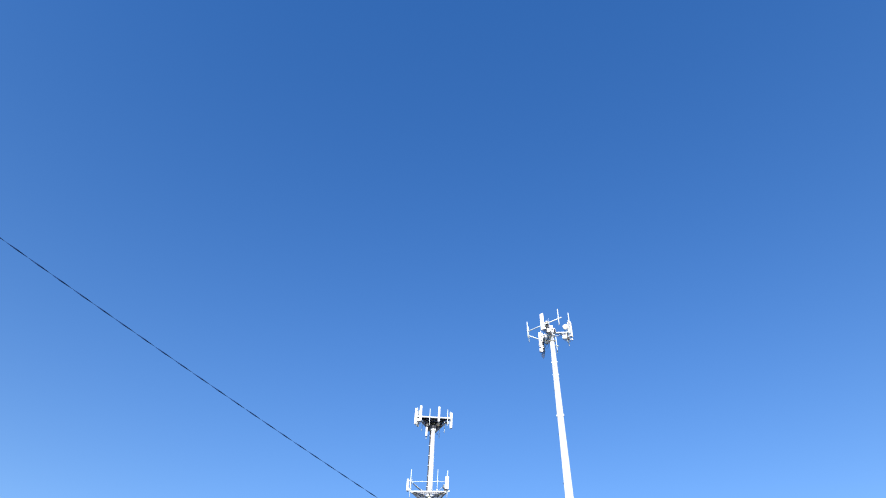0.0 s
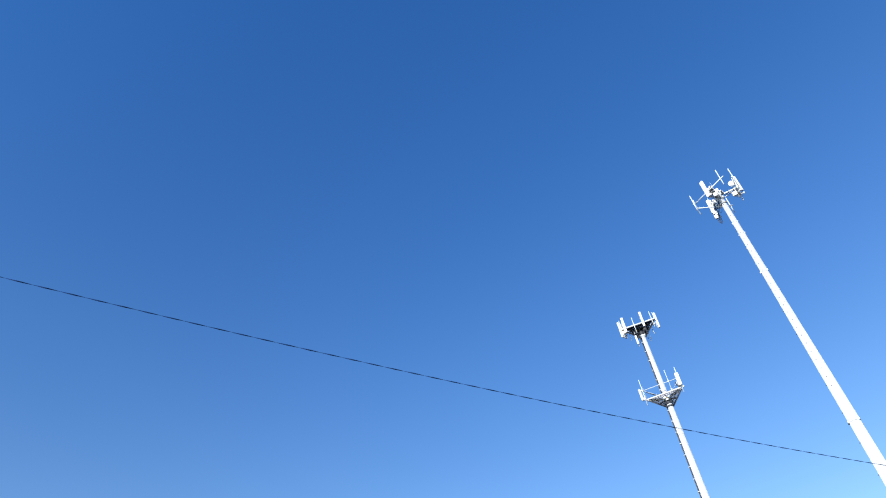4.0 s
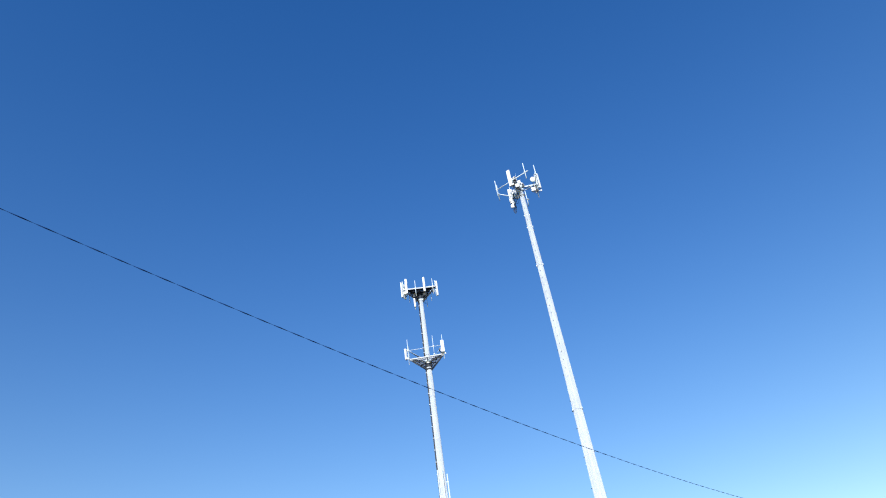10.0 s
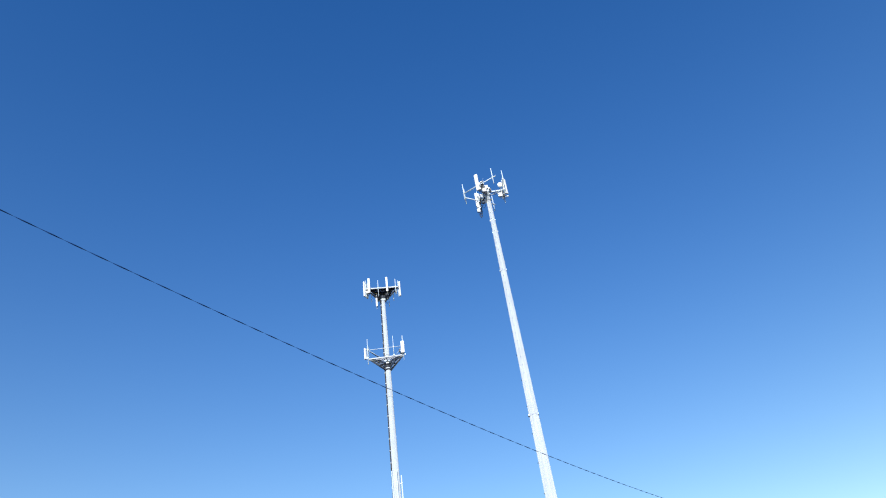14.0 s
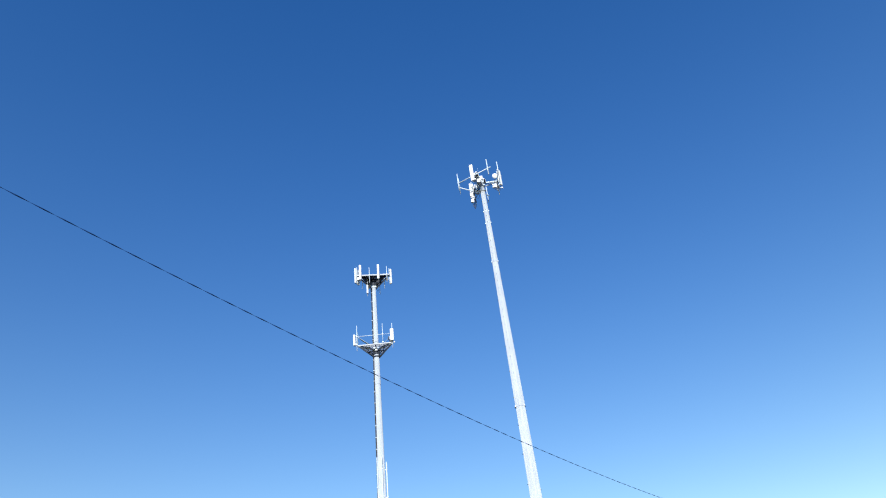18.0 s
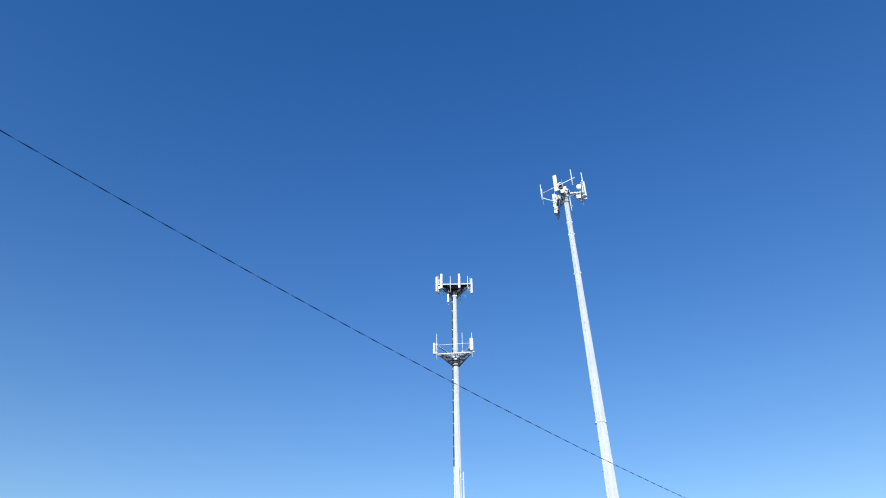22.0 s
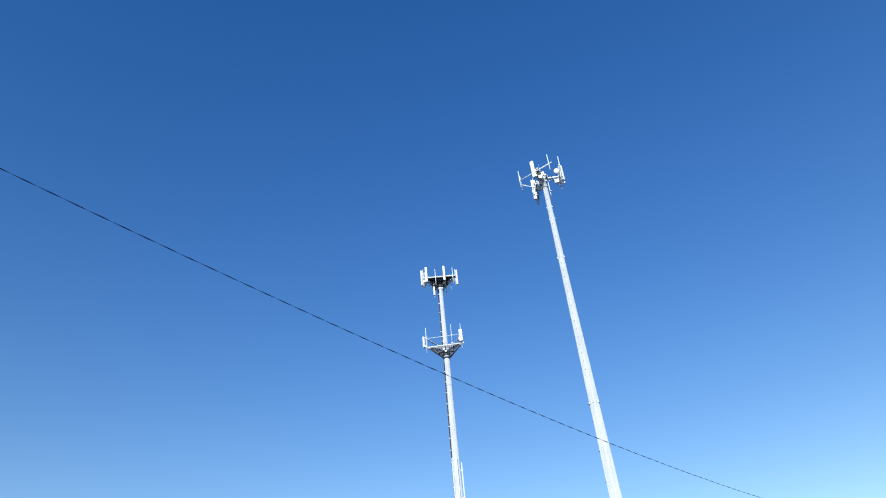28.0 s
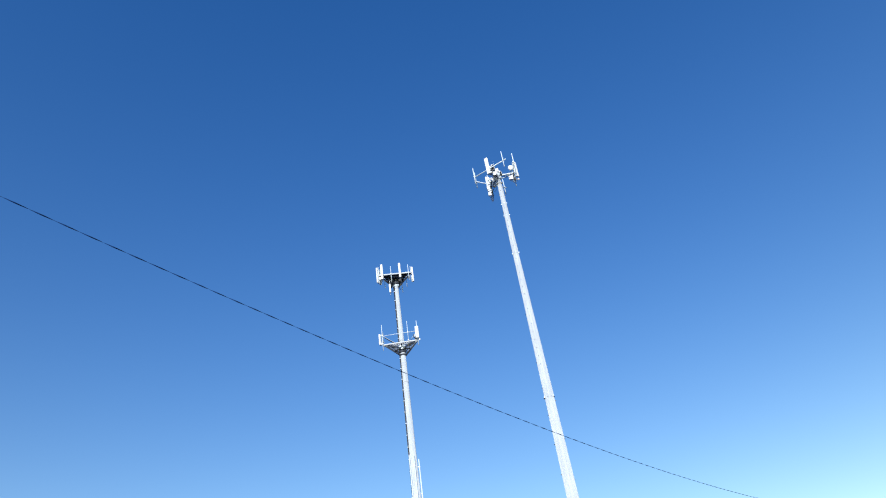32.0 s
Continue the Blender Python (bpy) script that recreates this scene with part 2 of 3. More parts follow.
def jumper(tower, a, b, drop, r=0.013):
    return part("jumper_cable", tube(bmesh.new(), sag(a, b, drop, 12), r, 6), BLACK, tower, "black jumper cable hanging in a loop")


# ---- the single-carrier mast: three T-frames at the top ----
def step_bolts(tower, wide, az, lo, hi, gap, long, mat):
    """A ladder of step bolts standing out of the pole."""
    first, z = None, lo
    while z < hi:
        at = facing(az, 0, wide(z) / 2 - 0.02, z)
        if first is None:
            bm = tube(bmesh.new(), [(0, 0, 0), (0, long, 0)], 0.020, 6)
            tube(bm, [(0, long - 0.015, 0), (0, long + 0.015, 0)], 0.03, 6)
            tube(bm, [(0, 0.015, 0), (0, 0.04, 0)], 0.03, 6)
            first = part("step_bolt", bm, mat, tower, at=at)
        else:
            again(first, tower, at)
        z += gap


near = new("cell_tower")
near.matrix_world = pose(0.02, 51.32, 0.0)
tagged(near, "tall white galvanised steel monopole cell tower with three T-frame antenna sectors", "cell tower", "cell towers")
TOP = 48.39
wide = pole_sections(near, [38.30, 24.15, 10.4], 0.40, 0.0143, TOP)
part("pole_cap", tube(bmesh.new(), [(0, 0, TOP), (0, 0, TOP + 0.05), (0, 0, TOP + 0.10)], [0.22, 0.21, 0.08], 18), GALV, near)
step_bolts(near, wide, 192, 27.0, 47.1, 0.76, 0.08, BEAM)
step_bolts(near, wide, 262, 4.3, 47.1, 2.30, 0.07, DARK_SHADE_STEEL)
step_bolts(near, wide, 100, 5.2, 47.1, 3.10, 0.07, GRATE)
for z in (44.38, 42.91):
    r = wide(z) / 2
    bm = tube(bmesh.new(), [(0, 0, z - 0.04), (0, 0, z + 0.04)], r + 0.012, 18)
    for x in (-1, 1):
        box(bm, (0.07, 0.08, 0.10), (x * (r + 0.025), -0.05, z), 0.012)
    part("clamp_band", bm, GALV, near, "clamp band with two side lugs")
collar(near, TOP - 0.20, 0.21, 0.34)
collar(near, TOP - 0.70, 0.215, 0.16)
collar(near, TOP - 1.42, 0.222, 0.10, GRATE)

MOUNT = 48.12


def t_frame(tower, az, reach, lo, hi):
    """A horizontal arm with its brace, and across its end a long face pipe."""
    f = facing(az, 0, 0, MOUNT)
    arm = part("sector_arm", beam((0, 0.20, 0), (0, reach - 0.04, 0), 0.11, 0.13), GALV, tower, "square steel arm of a T-frame", f)
    part("brace", bar((0, 0.22, -0.5), (0, reach - 0.25, -0.05), 0.03, 8), GALV, arm)
    part("face_pipe", bar((lo - 0.08, reach, 0), (hi + 0.08, reach, 0), 0.05, 12), GALV, arm)
    bm = box(bmesh.new(), (0.24, 0.03, 0.24), (0, reach - 0.06, 0), 0.006)
    tube(bm, [(-0.09, reach - 0.08, 0.08), (-0.09, reach + 0.06, 0.08)], 0.012, 6)
    tube(bm, [(0.09, reach - 0.08, -0.08), (0.09, reach + 0.06, -0.08)], 0.012, 6)
    part("clamp_plate", bm, GALV, arm)
    return arm


def sector(tower, az, reach, lo, hi, pipes, panels, radios, stand=0.17):
    """pipes: place along the face, rise, length. panels: the same, and its turn. radios: along, outward, rise, width, height."""
    t_frame(tower, az, reach, lo, hi)
    for s, dz, high in pipes:
        mast_pipe(tower, facing(az, s, reach + 0.09, MOUNT + dz), high, 0.042)
        part("pipe_clamp", box(bmesh.new(), (0.13, 0.19, 0.08), (0, 0, 0), 0.01), GALV, tower, at=facing(az, s, reach + 0.045, MOUNT))
    for s, dz, high, turn in panels:
        pm = facing(az, s, reach + 0.09, MOUNT + dz)
        mast_pipe(tower, pm, high + 0.25)
        part("pipe_clamp", box(bmesh.new(), (0.13, 0.19, 0.08), (0, 0, 0), 0.01), GALV, tower, at=facing(az, s, reach + 0.045, MOUNT))
        panel_antenna(tower, pm @ pose(0, 0, 0, 0, 0, turn), high, 0.37, 0.18, stand)
    s0, dz0, high0, _ = panels[0]
    for s, y, dz, w, h in radios:
        radio(tower, facing(az, s, reach + y, MOUNT + dz) @ pose(0, 0, 0, 0, 0, 180 if y < 0 else 0), (w, 0.24, h))
        a = facing(az, s, reach + y, MOUNT + dz - h / 2 - 0.05).translation
        b = facing(az, s0, reach + 0.2, MOUNT + dz0 - high0 / 2 - 0.04).translation
        jumper(tower, a, b, 0.30, 0.016)


sector(near, 204.3, 1.43, -1.82, 1.80, [(1.77, 0.12, 2.07), (-1.61, 0.12, 2.07)], [(0.06, 0.18, 2.08, 0)],
       [(-0.25, -0.18, 0.10, 0.34, 0.52)])
sector(near, 325, 1.33, -1.76, 1.60, [(-1.70, 0.28, 2.07), (1.50, 0.17, 2.07)], [(-0.25, 0.22, 1.95, 0)],
       [(0.02, -0.20, 0.45, 0.34, 0.50), (0.10, -0.22, -0.20, 0.38, 0.52)])
sector(near, 85, 1.61, -1.15, 1.60, [(1.52, 0.47, 1.45), (-1.0, 0.10, 1.95)], [(0.04, 0.20, 1.95, -50)], [], 0.27)


def arm_rack(tower, az, along, rises, foot):
    """An upright pipe clamped to a sector arm, with radios stacked on it and feeder tails looping below."""
    p = facing(az, 0, along, MOUNT).translation
    part("rack_pipe", bar((p.x, p.y, MOUNT + foot), (p.x, p.y, MOUNT + 0.6), 0.035, 8), GALV, tower)
    for k, dz in enumerate(rises):
        side = (1, -1, 0)[k % 3]
        radio(tower, pose(p.x - 0.13 * side - 0.06 * k, p.y - 0.16, MOUNT + dz, 0, 0, 172 if k % 2 == 0 else 196), (0.30, 0.24, 0.40))
        jumper(tower, (p.x + 0.12 * side, p.y - 0.3, MOUNT + dz - 0.22), (p.x - 0.1 * side, p.y - 0.22, MOUNT + foot + 0.15), 0.25, 0.022)
        jumper(tower, (p.x + 0.16 * side, p.y - 0.34, MOUNT + dz + 0.18), (-0.1, -0.12, MOUNT + dz * 0.4), 0.18, 0.018)


arm_rack(near, 204.3, 0.80, (0.42, 0.02), -0.4)
arm_rack(near, 325, 1.50, (0.80, 0.42, 0.02, -0.40, -0.80, -1.20), -1.60)
for x, y, low in ((-1.02, 1.20, -1.95), (-0.92, 1.14, -1.85), (-1.10, 1.24, -1.70)):
    jumper(near, (x - 0.06, y, MOUNT - 1.45), (x + 0.08, y + 0.05, MOUNT - 1.25), -low - 1.2, 0.02)

# small radios crowded along the arm behind the tall panel, with their tails
for along, side, dz, turn, size in ((0.42, 0.16, 0.05, 190, (0.26, 0.22, 0.38)), (0.62, -0.18, -0.22, 170, (0.30, 0.22, 0.42)), (0.86, 0.20, 0.16, 200, (0.28, 0.20, 0.40)),
                                    (0.92, -0.16, -0.46, 186, (0.32, 0.24, 0.44)), (1.16, 0.14, -0.16, 178, (0.30, 0.22, 0.40)), (1.20, -0.22, 0.30, 196, (0.24, 0.20, 0.36))):
    p = facing(204.3, side, along, MOUNT + dz).translation
    radio(near, pose(p.x, p.y, p.z, 0, 0, turn), size)
    part("bracket", beam((p.x, p.y, p.z), tuple(facing(204.3, 0, along, MOUNT).translation), 0.05, 0.06), DARK_SHADE_STEEL, near)
    jumper(near, (p.x - 0.06, p.y, p.z - size[2] / 2 - 0.05), (p.x + 0.30, p.y + 0.25, p.z - 0.25), 0.22, 0.022)
    jumper(near, (p.x + 0.08, p.y, p.z - size[2] / 2 - 0.05), (p.x - 0.12, p.y + 0.10, p.z + 0.15), 0.30, 0.018)


def drum_antenna(tower, at, across=0.50, deep=0.24):
    """A small shrouded microwave dish: domed cover in front, shroud, back plate and a pipe clamp behind."""
    r = across / 2
    bm = tube(bmesh.new(), [(0, 0.02, 0), (0, deep * 0.7, 0), (0, deep * 0.86, 0), (0, deep * 0.97, 0), (0, deep, 0)], [r * 0.92, r, r * 0.94, r * 0.6, r * 0.15], 24)
    ob = part("drum_antenna", bm, RADOME, tower, "small round white drum antenna", at)
    part("back_plate", tube(bmesh.new(), [(0, -0.03, 0), (0, 0.02, 0)], [r * 0.7, r * 0.92], 20), RADIO, ob)
    part("bracket", box(bmesh.new(), (0.10, 0.16, 0.16), (0, -0.10, 0), 0.012), GALV, ob)
    return ob


# the gear on the sector that looks to the side: a drum, radios below it, and their tails
part("rack_pipe", bar((1.44, 0.10, MOUNT - 1.15), (1.44, 0.10, MOUNT + 0.72), 0.036, 10), GALV, near)
drum_antenna(near, pose(1.43, -0.10, MOUNT + 0.47, -18, 0, 184), 0.54)
radio(near, pose(1.24, -0.04, MOUNT - 0.74, 0, 0, 184), (0.42, 0.26, 0.44), "white radio unit with dark connectors")
radio(near, pose(1.46, 0.16, MOUNT - 0.16, 0, 0, 8), (0.34, 0.22, 0.44))
radio(near, pose(1.58, 0.10, MOUNT - 0.80, 0, 0, 12), (0.26, 0.20, 0.36))
part("tilt_motor", box(bmesh.new(), (0.13, 0.13, 0.15), (1.95, 0.10, MOUNT - 0.98), 0.02), RADOME, near, "small white tilt motor on a short bracket")
part("bracket", beam((1.70, 0.08, MOUNT - 0.95), (1.95, 0.10, MOUNT - 0.96), 0.04, 0.05), GALV, near)
for a, b, drop in [((1.33, 0.06, MOUNT + 0.26), (1.26, 0.0, MOUNT - 0.5), 0.10), ((1.16, -0.1, MOUNT - 0.98), (1.45, 0.05, MOUNT - 0.5), 0.42),
                   ((1.32, -0.1, MOUNT - 0.98), (1.60, 0.0, MOUNT - 1.15), 0.35), ((1.50, 0.1, MOUNT - 0.5), (1.80, 0.05, MOUNT - 0.82), 0.20),
                   ((1.60, 0.0, MOUNT - 1.15), (1.84, 0.05, MOUNT - 0.85), 0.30), ((0.30, -0.05, MOUNT - 0.1), (1.25, 0.1, MOUNT - 0.1), 0.22),
                   ((0.28, 0.05, MOUNT - 0.2), (1.30, 0.2, MOUNT + 0.1), 0.34)]:
    jumper(near, a, b, drop, 0.018)

# gear round the top of the pole
for x, y, dz, turn in ((-0.30, -0.22, 0.26, 190), (0.02, 0.30, 0.36, 40), (-0.34, 0.12, -0.32, 165), (0.34, -0.16, -0.18, -20)):
    radio(near, pose(x, y, TOP + dz, 0, 0, turn), (0.26, 0.22, 0.34), "dark-finned amplifier clamped at the pole top")
for k in range(5):
    a = radians(200 + 55 * k)
    jumper(near, (0.24 * math.cos(a), 0.24 * math.sin(a), TOP + 0.15), (0.30 * math.cos(a + 1.3), 0.30 * math.sin(a + 1.3), TOP - 0.75), 0.30, 0.022)
part("lightning_rod", tube(bmesh.new(), [(-0.12, -0.1, TOP), (-0.12, -0.1, TOP + 1.7)], [0.012, 0.006], 6), GALV, near)
part("junction_box", box(bmesh.new(), (0.34, 0.22, 0.42), (0.05, -0.28, TOP + 0.18), 0.04), RADIO, near, "pale grey surge junction box")
part("junction_box", box(bmesh.new(), (0.26, 0.24, 0.36), (0.24, 0.05, TOP + 0.12), 0.04), RADIO, near, "pale grey surge junction box")
for a, b, drop in [((-0.1, -0.28, TOP), (-0.40, -0.95, MOUNT), 0.35), ((0.0, -0.28, TOP), (-0.65, 1.0, MOUNT - 0.1), 0.45), ((0.1, -0.25, TOP), (1.15, 0.05, MOUNT), 0.4),
                   ((-0.15, -0.2, MOUNT - 0.2), (-0.40, -0.85, MOUNT - 0.3), 0.3), ((-0.2, 0.1, MOUNT - 0.1), (-0.7, 0.95, MOUNT - 0.5), 0.5),
                   ((-0.18, 0.2, MOUNT - 0.4), (-0.70, 1.05, MOUNT - 0.9), 0.55)]:
    jumper(near, a, b, drop, 0.016)

# ---- the farther mast: two triangular platforms ----
far = new("cell_tower")
FAR_AZ = -12.397
far.matrix_world = pose(65.33 * math.sin(radians(FAR_AZ)), 65.33 * math.cos(radians(FAR_AZ)), 0, 0, 0, -FAR_AZ)
tagged(far, "tall white galvanised steel monopole cell tower with two triangular antenna platforms", "cell tower", "cell towers")
FTOP = 47.77
fwide = pole_sections(far, [34.5, 20.5, 7.4], 0.41, 0.0122, FTOP, lugs=False)
INR, SIDE = 1.07, 1.85   # of the triangle: from its middle to a face, and half a face
CORNERS = [Vector((-SIDE, -INR, 0)), Vector((SIDE, -INR, 0)), Vector((0, 2 * INR, 0))]


def platform(tower, z, rail, solid):
    """Three beams, a deck of plate or of open bars, spokes and kickers down to the pole, and a handrail if asked."""
    r = fwide(z) / 2
    # planks and joists are coloured dark for the shade below the deck
    if solid:
        for k in range(16):
            y = -INR + 0.10 + 0.195 * k
            half = (SIDE * (2 * INR - y) / (3 * INR) - 0.10) * 0.96
            if half > 0.1:
                part("deck_plank", box(bmesh.new(), (2 * half, 0.165, 0.02), (0, y, z + 0.065), 0.004), DARK_SHADE_STEEL, tower, "steel deck plank coloured dark for the shade below")
    if solid:
        joists = bmesh.new()
        for k in range(1, 9):
            y = -INR + 0.33 * k
            half = SIDE * (2 * INR - y) / (3 * INR) - 0.14
            if half > 0.1:
                box(joists, (2 * half, 0.05, 0.05), (0, y, z + 0.026))
        part("joists", joists, DARK_SHADE_STEEL, tower, "steel joists coloured dark for the shade under the deck")
    else:
        for az in (180, 300, 60):
            walkway = bmesh.new()
            for k in range(6):
                inset = 0.10 + 0.088 * k
                half = SIDE - inset * 1.74 - 0.05
                box(walkway, (2 * half, 0.03, 0.035), (0, INR - inset, z + 0.05), m=pose(0, 0, 0, 0, 0, -az))
            for k in range(-5, 6):
                box(walkway, (0.03, 0.5, 0.03), (k * 0.23, INR - 0.31, z + 0.03), m=pose(0, 0, 0, 0, 0, -az))
            part("walkway_grating", walkway, BEAM, tower, "open grating walkway along one face")
    for a, b in ((0, 1), (1, 2), (2, 0)):
        p, q = CORNERS[a] + Vector((0, 0, z)), CORNERS[b] + Vector((0, 0, z))
        part("edge_beam", beam(p, q, 0.10, 0.15 if solid else 0.12), BEAM, tower)
    # dark spokes and kickers have the deck's shade in their colour
    for c in CORNERS:
        out = c.normalized()
        wide_beam = (0.10, 0.14) if solid else (0.16, 0.20)
        part("spoke_beam", beam(out * (r + 0.02) + Vector((0, 0, z - 0.05)), c * 0.97 + Vector((0, 0, z - 0.05)), *wide_beam), DARK_SHADE_STEEL if solid else BEAM, tower)
        part("kicker", bar(out * (r + 0.05) + Vector((0, 0, z - 1.05)), c * 0.90 + Vector((0, 0, z - 0.14)), 0.05, 8), DARK_SHADE_STEEL, tower)
        part("kicker", bar(out * (r + 0.05) + Vector((0, 0, z - 0.75)), c * 0.55 + Vector((0, 0, z - 0.14)), 0.04, 8), DARK_SHADE_STEEL, tower)
    for k in range(3):
        out = -CORNERS[k].normalized()
        part("spoke_beam", beam(out * (r + 0.02) + Vector((0, 0, z - 0.03)), out * (INR - 0.04) + Vector((0, 0, z - 0.03)), 0.09, 0.12), DARK_SHADE_STEEL, tower)
    # dark collars stand in for the shade the deck throws on the pole
    collar(tower, z - 0.02, r, 0.30, DARK_SHADE_STEEL if solid else GALV)
    collar(tower, z - 0.52, r + 0.004, 0.62 if solid else 0.46, DARK_SHADE_STEEL)
    collar(tower, z - 0.98, r + 0.006, 0.20, GALV if solid else DARK_SHADE_STEEL)
    if rail:
        for a, b in ((0, 1), (1, 2), (2, 0)):
            p, q = CORNERS[a] * 1.02, CORNERS[b] * 1.02
            part("handrail", bar(p + Vector((0, 0, z + rail)), q + Vector((0, 0, z + rail)), 0.028, 8), GALV, tower)


def on_face(az, s, z, out=0.10):
    return facing(az, s, INR + out, z)


def u_bolt(tower, az, s, z):
    part("pipe_clamp", box(bmesh.new(), (0.14, 0.16, 0.10), (0, 0, 0), 0.01), GALV, tower, at=on_face(az, s, z, 0.05))


UP, LOW = 47.62, 38.66
platform(far, UP, 0, True)
# near face
for s, dz, high, panel in [(1.47, 0.28, 2.0, 0.26), (0.45, -0.02, 2.15, 0), (-0.56, 0.28, 1.95, 0.24), (-1.52, -0.02, 2.15, 0)]:
    m = on_face(180, s, UP + dz)
    mast_pipe(far, m, high + (0.2 if panel else 0))
    u_bolt(far, 180, s, UP)
    if panel:
        panel_antenna(far, m, high, panel, 0.14, 0.16)
# the two faces that look away
for az, s, dz, high, panel in [(300, -1.70, 0.2, 2.05, 0.30), (300, -1.22, 0.22, 2.0, 0.24), (300, -0.5, 0.0, 2.0, 0), (300, 0.60, -0.15, 2.0, 0),
                               (60, 1.60, -0.05, 2.0, 0.26), (60, 0.45, 0.0, 2.1, 0), (60, -0.65, -0.1, 2.1, 0)]:
    m = on_face(az, s, UP + dz)
    mast_pipe(far, m, high + (0.2 if panel else 0))
    u_bolt(far, az, s, UP)
    if panel:
        panel_antenna(far, m, high, panel, 0.16, 0.18)
# a short antenna that hangs below the upper deck
m = pose(-0.72, -0.28, UP - 1.20, 0, 0, 180)
mast_pipe(far, m, 2.2)
panel_antenna(far, m @ pose(0, 0, -0.25), 1.15, 0.20, 0.13, 0.14, "short white panel antenna hung below the platform")
# radios under and behind the upper deck
for x, y, dz in [(-0.55, -0.35, -0.35), (0.50, -0.40, -0.32), (-0.30, 0.55, -0.40), (0.35, 0.50, -0.38)]:
    radio(far, pose(x, y, UP + dz, 0, 0, 20 if x < 0 else -15), (0.34, 0.22, 0.42), "dark-finned radio slung under the platform")
for s, dz in [(-1.45, -0.2), (0.35, -0.35)]:
    radio(far, on_face(300, s, UP + dz, -0.12), (0.28, 0.18, 0.45))
radio(far, on_face(60, 1.42, UP - 0.35, -0.12), (0.28, 0.18, 0.45))
for s, dz in ((1.72, -0.34),):
    radio(far, on_face(180, s, UP + dz, -0.16), (0.26, 0.18, 0.34))
    p = on_face(180, s, UP + dz - 0.2, -0.1).translation
    jumper(far, p, p + Vector((0.30, 0.25, 0.1)), 0.30, 0.02)
for a, b, drop in [((-0.5, -0.35, UP - 0.6), (-1.2, -0.9, UP - 0.3), 0.3), ((0.5, -0.4, UP - 0.6), (1.3, -0.85, UP - 0.3), 0.3),
                   ((-0.3, 0.5, UP - 0.6), (-0.6, 0.95, UP - 1.1), 0.2), ((-0.27, -0.05, UP - 0.9), (-0.5, -0.3, UP - 0.6), 0.15),
                   ((0.3, 0.5, UP - 0.6), (0.55, 1.0, UP - 0.6), 0.35), ((-0.27, 0.1, UP - 0.9), (-0.3, 0.5, UP - 0.6), 0.15)]:
    jumper(far, a, b, drop, 0.018)

before_low = set(far.children)
platform(far, LOW, 1.1, False)
for az, s, dz, high in [(180, 1.92, 0.87, 3.1), (180, -1.85, 0.82, 3.0), (180, -0.83, 1.25, 2.36)]:
    mast_pipe(far, on_face(az, s, LOW + dz), high, 0.026 if high < 2.5 else 0.033)
    u_bolt(far, az, s, LOW + 0.12)
    u_bolt(far, az, s, LOW + 1.1)
panel_antenna(far, on_face(180, -1.82, LOW + 0.80), 1.41, 0.38, 0.18, 0.20)
m = on_face(300, -1.72, LOW + 0.92)
mast_pipe(far, m, 1.6)
u_bolt(far, 300, -1.72, LOW + 0.05)
panel_antenna(far, m, 1.32, 0.30, 0.18, 0.42)
radio(far, on_face(60, 1.55, LOW + 0.35, -0.10), (0.28, 0.18, 0.40))
radio(far, on_face(60, 1.0, LOW + 1.0, -0.02), (0.16, 0.12, 0.34))
radio(far, on_face(300, 0.05, LOW + 1.02, -0.02), (0.18, 0.12, 0.16))
for a, b, drop in [((1.5, -0.75, LOW + 0.2), (1.75, -1.25, LOW + 0.3), 0.15), ((-0.3, 0.0, LOW + 0.1), (-1.75, -0.9, LOW - 0.05), 0.12),
                   ((0.0, -0.3, LOW + 0.1), (1.55, -0.8, LOW + 0.15), 0.1)]:
    jumper(far, a, b, drop, 0.018)

part("junction_box", box(bmesh.new(), (0.26, 0.18, 0.30), (0.02, -fwide(LOW) / 2 - 0.16, LOW - 0.28), 0.04), RADIO, far, "white junction box on the collar")
radio(far, pose(-0.85, 0.1, LOW + 0.62, 0, 0, 10), (0.22, 0.16, 0.30))
jumper(far, (-1.70, -0.80, LOW + 1.05), (-0.85, 0.1, LOW + 0.75), 0.05, 0.04)
jumper(far, (-0.85, 0.1, LOW + 0.55), (-0.25, 0.1, LOW + 0.3), 0.1, 0.03)
for az, sx, dz in ((180, -2.02, -0.02), (300, -1.98, 0.12)):
    part("tilt_motor", box(bmesh.new(), (0.13, 0.12, 0.15), (0, 0, 0), 0.02), RADOME, far, "small white tilt motor below an antenna", on_face(az, sx, LOW + dz, 0.10))
# the lower platform is clamped a few degrees out of line with the upper one
for ob in set(far.children) - before_low:
    ob.matrix_basis = pose(0, 0, 0, 0, 0, -5) @ ob.matrix_basis

# the coaxial run down one side of the pole, with its hangers
for k in range(3):
    for row in range(2):
        pts = []
        for i in range(24):
            z = UP - 0.9 - i * (UP - 1.5) / 23
            pts.append((-(fwide(z) / 2 + 0.035 + 0.056 * row), -0.12 + 0.06 * k, z))
        part("coaxial_cable", tube(bmesh.new(), pts, 0.030, 6), BLACK, far, "black coaxial feeder clipped down the pole")
hanger, z = None, 8.0
while z < UP - 1.2:
    at = pose(-(fwide(z) / 2 + 0.075), -0.05, z)
    if hanger is None:
        hanger = part("cable_hanger", box(bmesh.new(), (0.15, 0.24, 0.045), (0, 0, 0), 0.012), GALV, far, at=at)
    else:
        again(hanger, far, at)
    z += 1.22
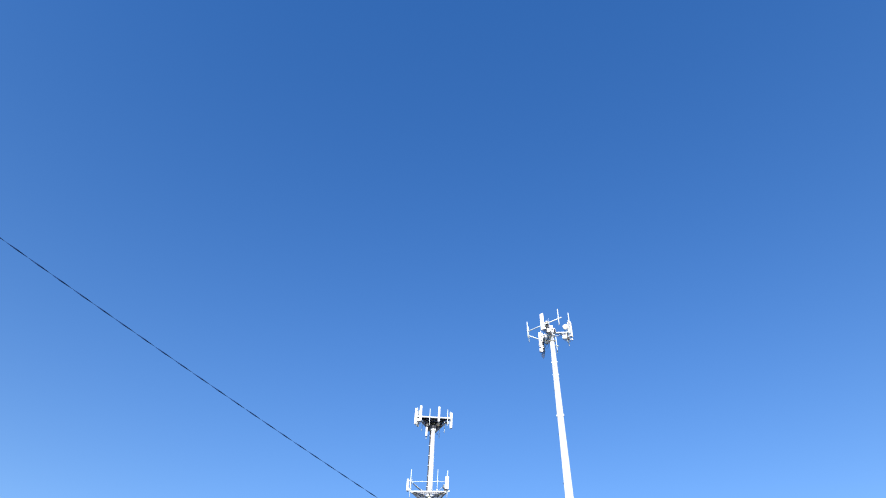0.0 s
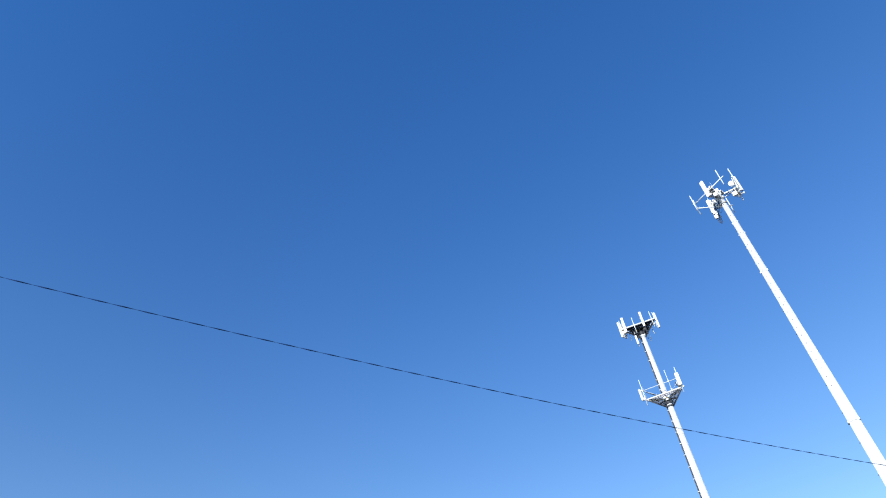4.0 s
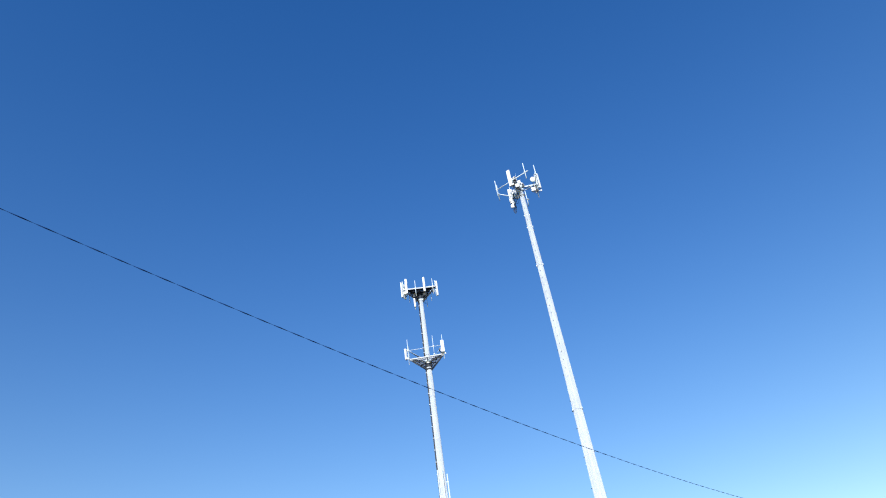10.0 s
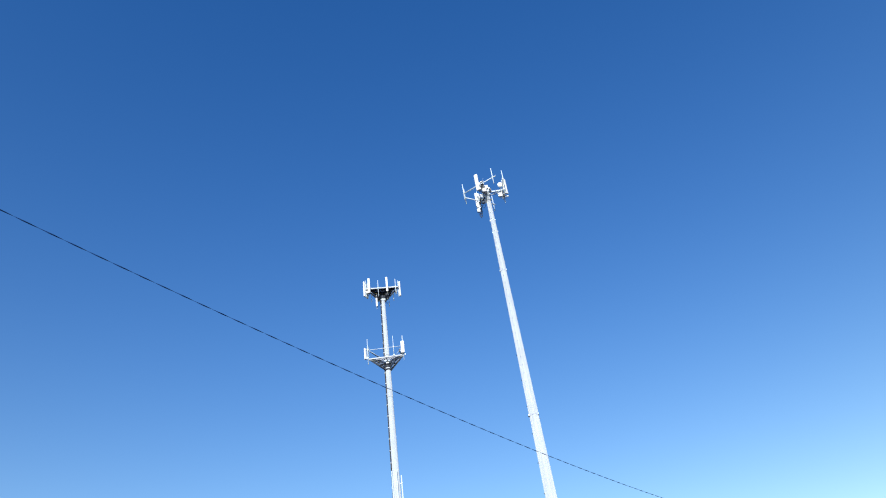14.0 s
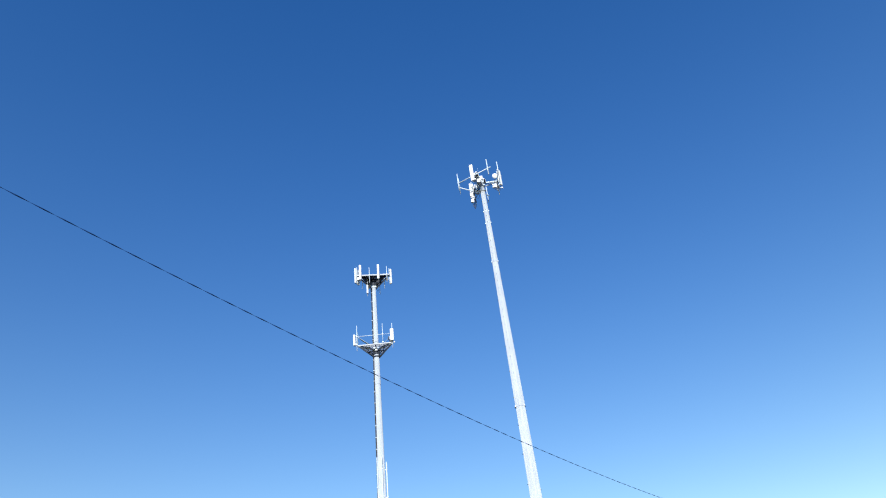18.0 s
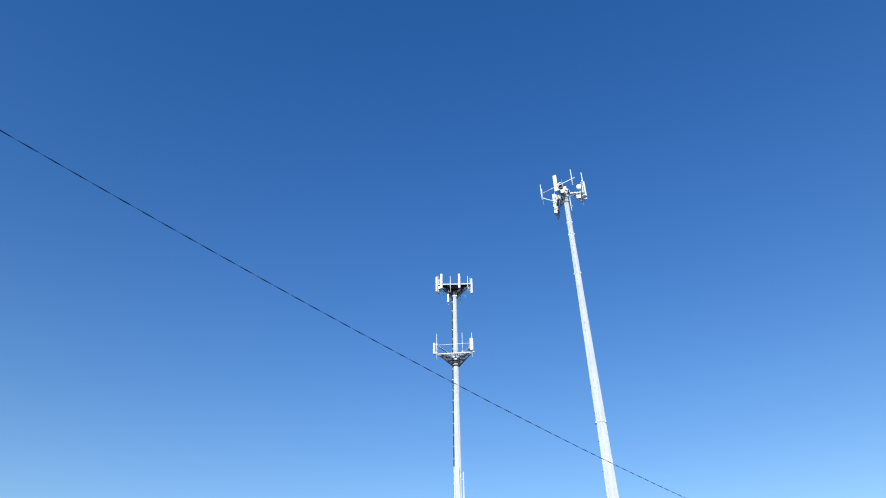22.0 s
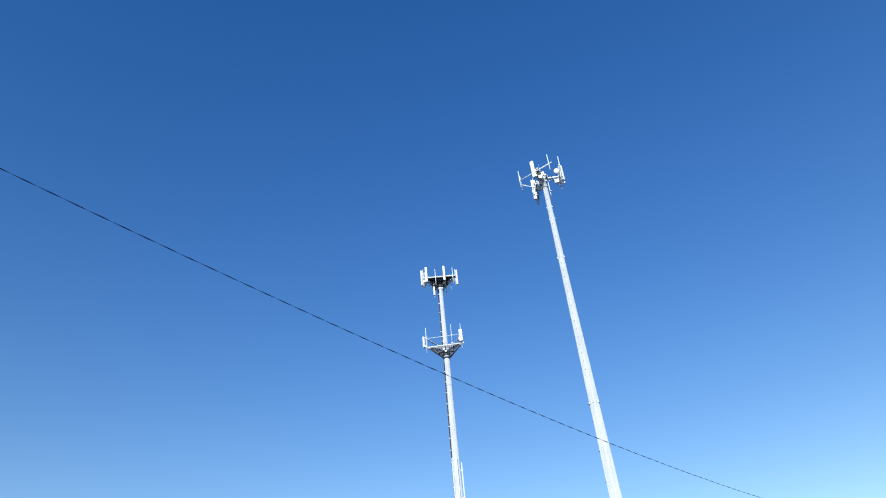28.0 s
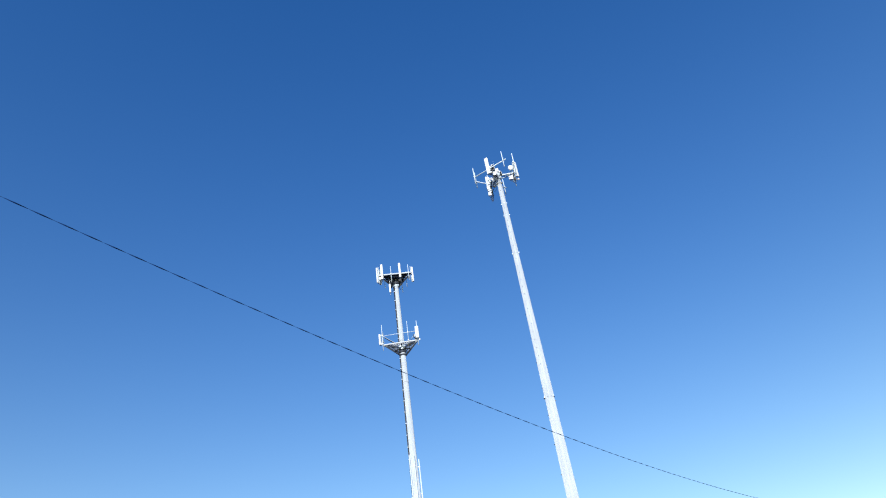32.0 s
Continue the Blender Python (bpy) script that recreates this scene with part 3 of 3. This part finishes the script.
# stand-off pipes round the lower pole
for x, y, top, r in ((0.50, -0.05, 26.25, 0.06), (0.07, -0.46, 26.6, 0.05), (-0.38, -0.22, 26.7, 0.05)):
    rail = part("standoff_pipe", bar((x, y, 12.0), (x, y, top), r, 12), GALV, far, "vertical stand-off pipe beside the pole")
    z = 12.5
    while z < top:
        inner = Vector((x, y, 0)).normalized() * (fwide(z) / 2 - 0.02)
        bm = beam((inner.x, inner.y, z), (x, y, z), 0.05, 0.06)
        box(bm, (2 * r + 0.02, 2 * r + 0.02, 0.05), (x, y, z), 0.01)
        part("bracket", bm, GALV, rail)
        z += 2.60

# ---- the overhead drop cable and the two poles that carry it ----
ACROSS = Vector((math.sin(CABLE_AZ), math.cos(CABLE_AZ), 0))
ALONG = Vector((math.cos(CABLE_AZ), -math.sin(CABLE_AZ), 0))
S_A, S_B = -9.0, 24.2


def cable_at(s):
    return ACROSS * CABLE_D + ALONG * s + Vector((0, 0, EYE.z + CABLE_H + CABLE_K * (s - CABLE_S0) ** 2))


bm = bmesh.new()
steps, ring = 2600, None
profile = [(0.0045, 0.0), (0.0038, 0.0010), (0.0009, 0.0007), (-0.0038, 0.0010), (-0.0045, 0.0), (-0.0038, -0.0010), (0.0009, -0.0007), (0.0038, -0.0010)]
for i in range(steps + 1):
    s = S_A + (S_B - S_A) * i / steps
    p = cable_at(s)
    twist = math.atan2(p.z - EYE.z, CABLE_D) + math.pi * (s + 0.0396) / 0.1751 + 0.3 * noise.noise((s * 0.6, 0, 0))
    c, d = math.cos(twist), math.sin(twist)
    now = [bm.verts.new(p + ACROSS * (c * u - d * v) + Vector((0, 0, d * u + c * v))) for u, v in profile]
    if ring:
        for k in range(8):
            bm.faces.new((ring[k], ring[(k + 1) % 8], now[(k + 1) % 8], now[k])).smooth = True
    ring = now
tagged(part("overhead_cable", bm, DROP), "thin dark navy twisted flat drop cable strung overhead", "cable")

for s in (S_A, S_B):
    p = cable_at(s)
    post = new("utility_pole")
    post.matrix_world = pose(p.x + ACROSS.x * 0.13, p.y + ACROSS.y * 0.13, 0)
    tagged(post, "short weathered timber service pole carrying the drop cable", "utility pole", "service poles")
    part("post", tube(bmesh.new(), [(0, 0, 0), (0, 0, p.z * 0.5), (0, 0, p.z), (0, 0, p.z + 0.06)], [0.13, 0.115, 0.10, 0.09], 14), TIMBER, post)
    part("cable_hook", tube(bmesh.new(), [-ACROSS * 0.06 + Vector((0, 0, p.z + 0.01)), -ACROSS * 0.14 + Vector((0, 0, p.z + 0.015)), -ACROSS * 0.14 + Vector((0, 0, p.z - 0.01))], 0.008, 6), GALV, post)
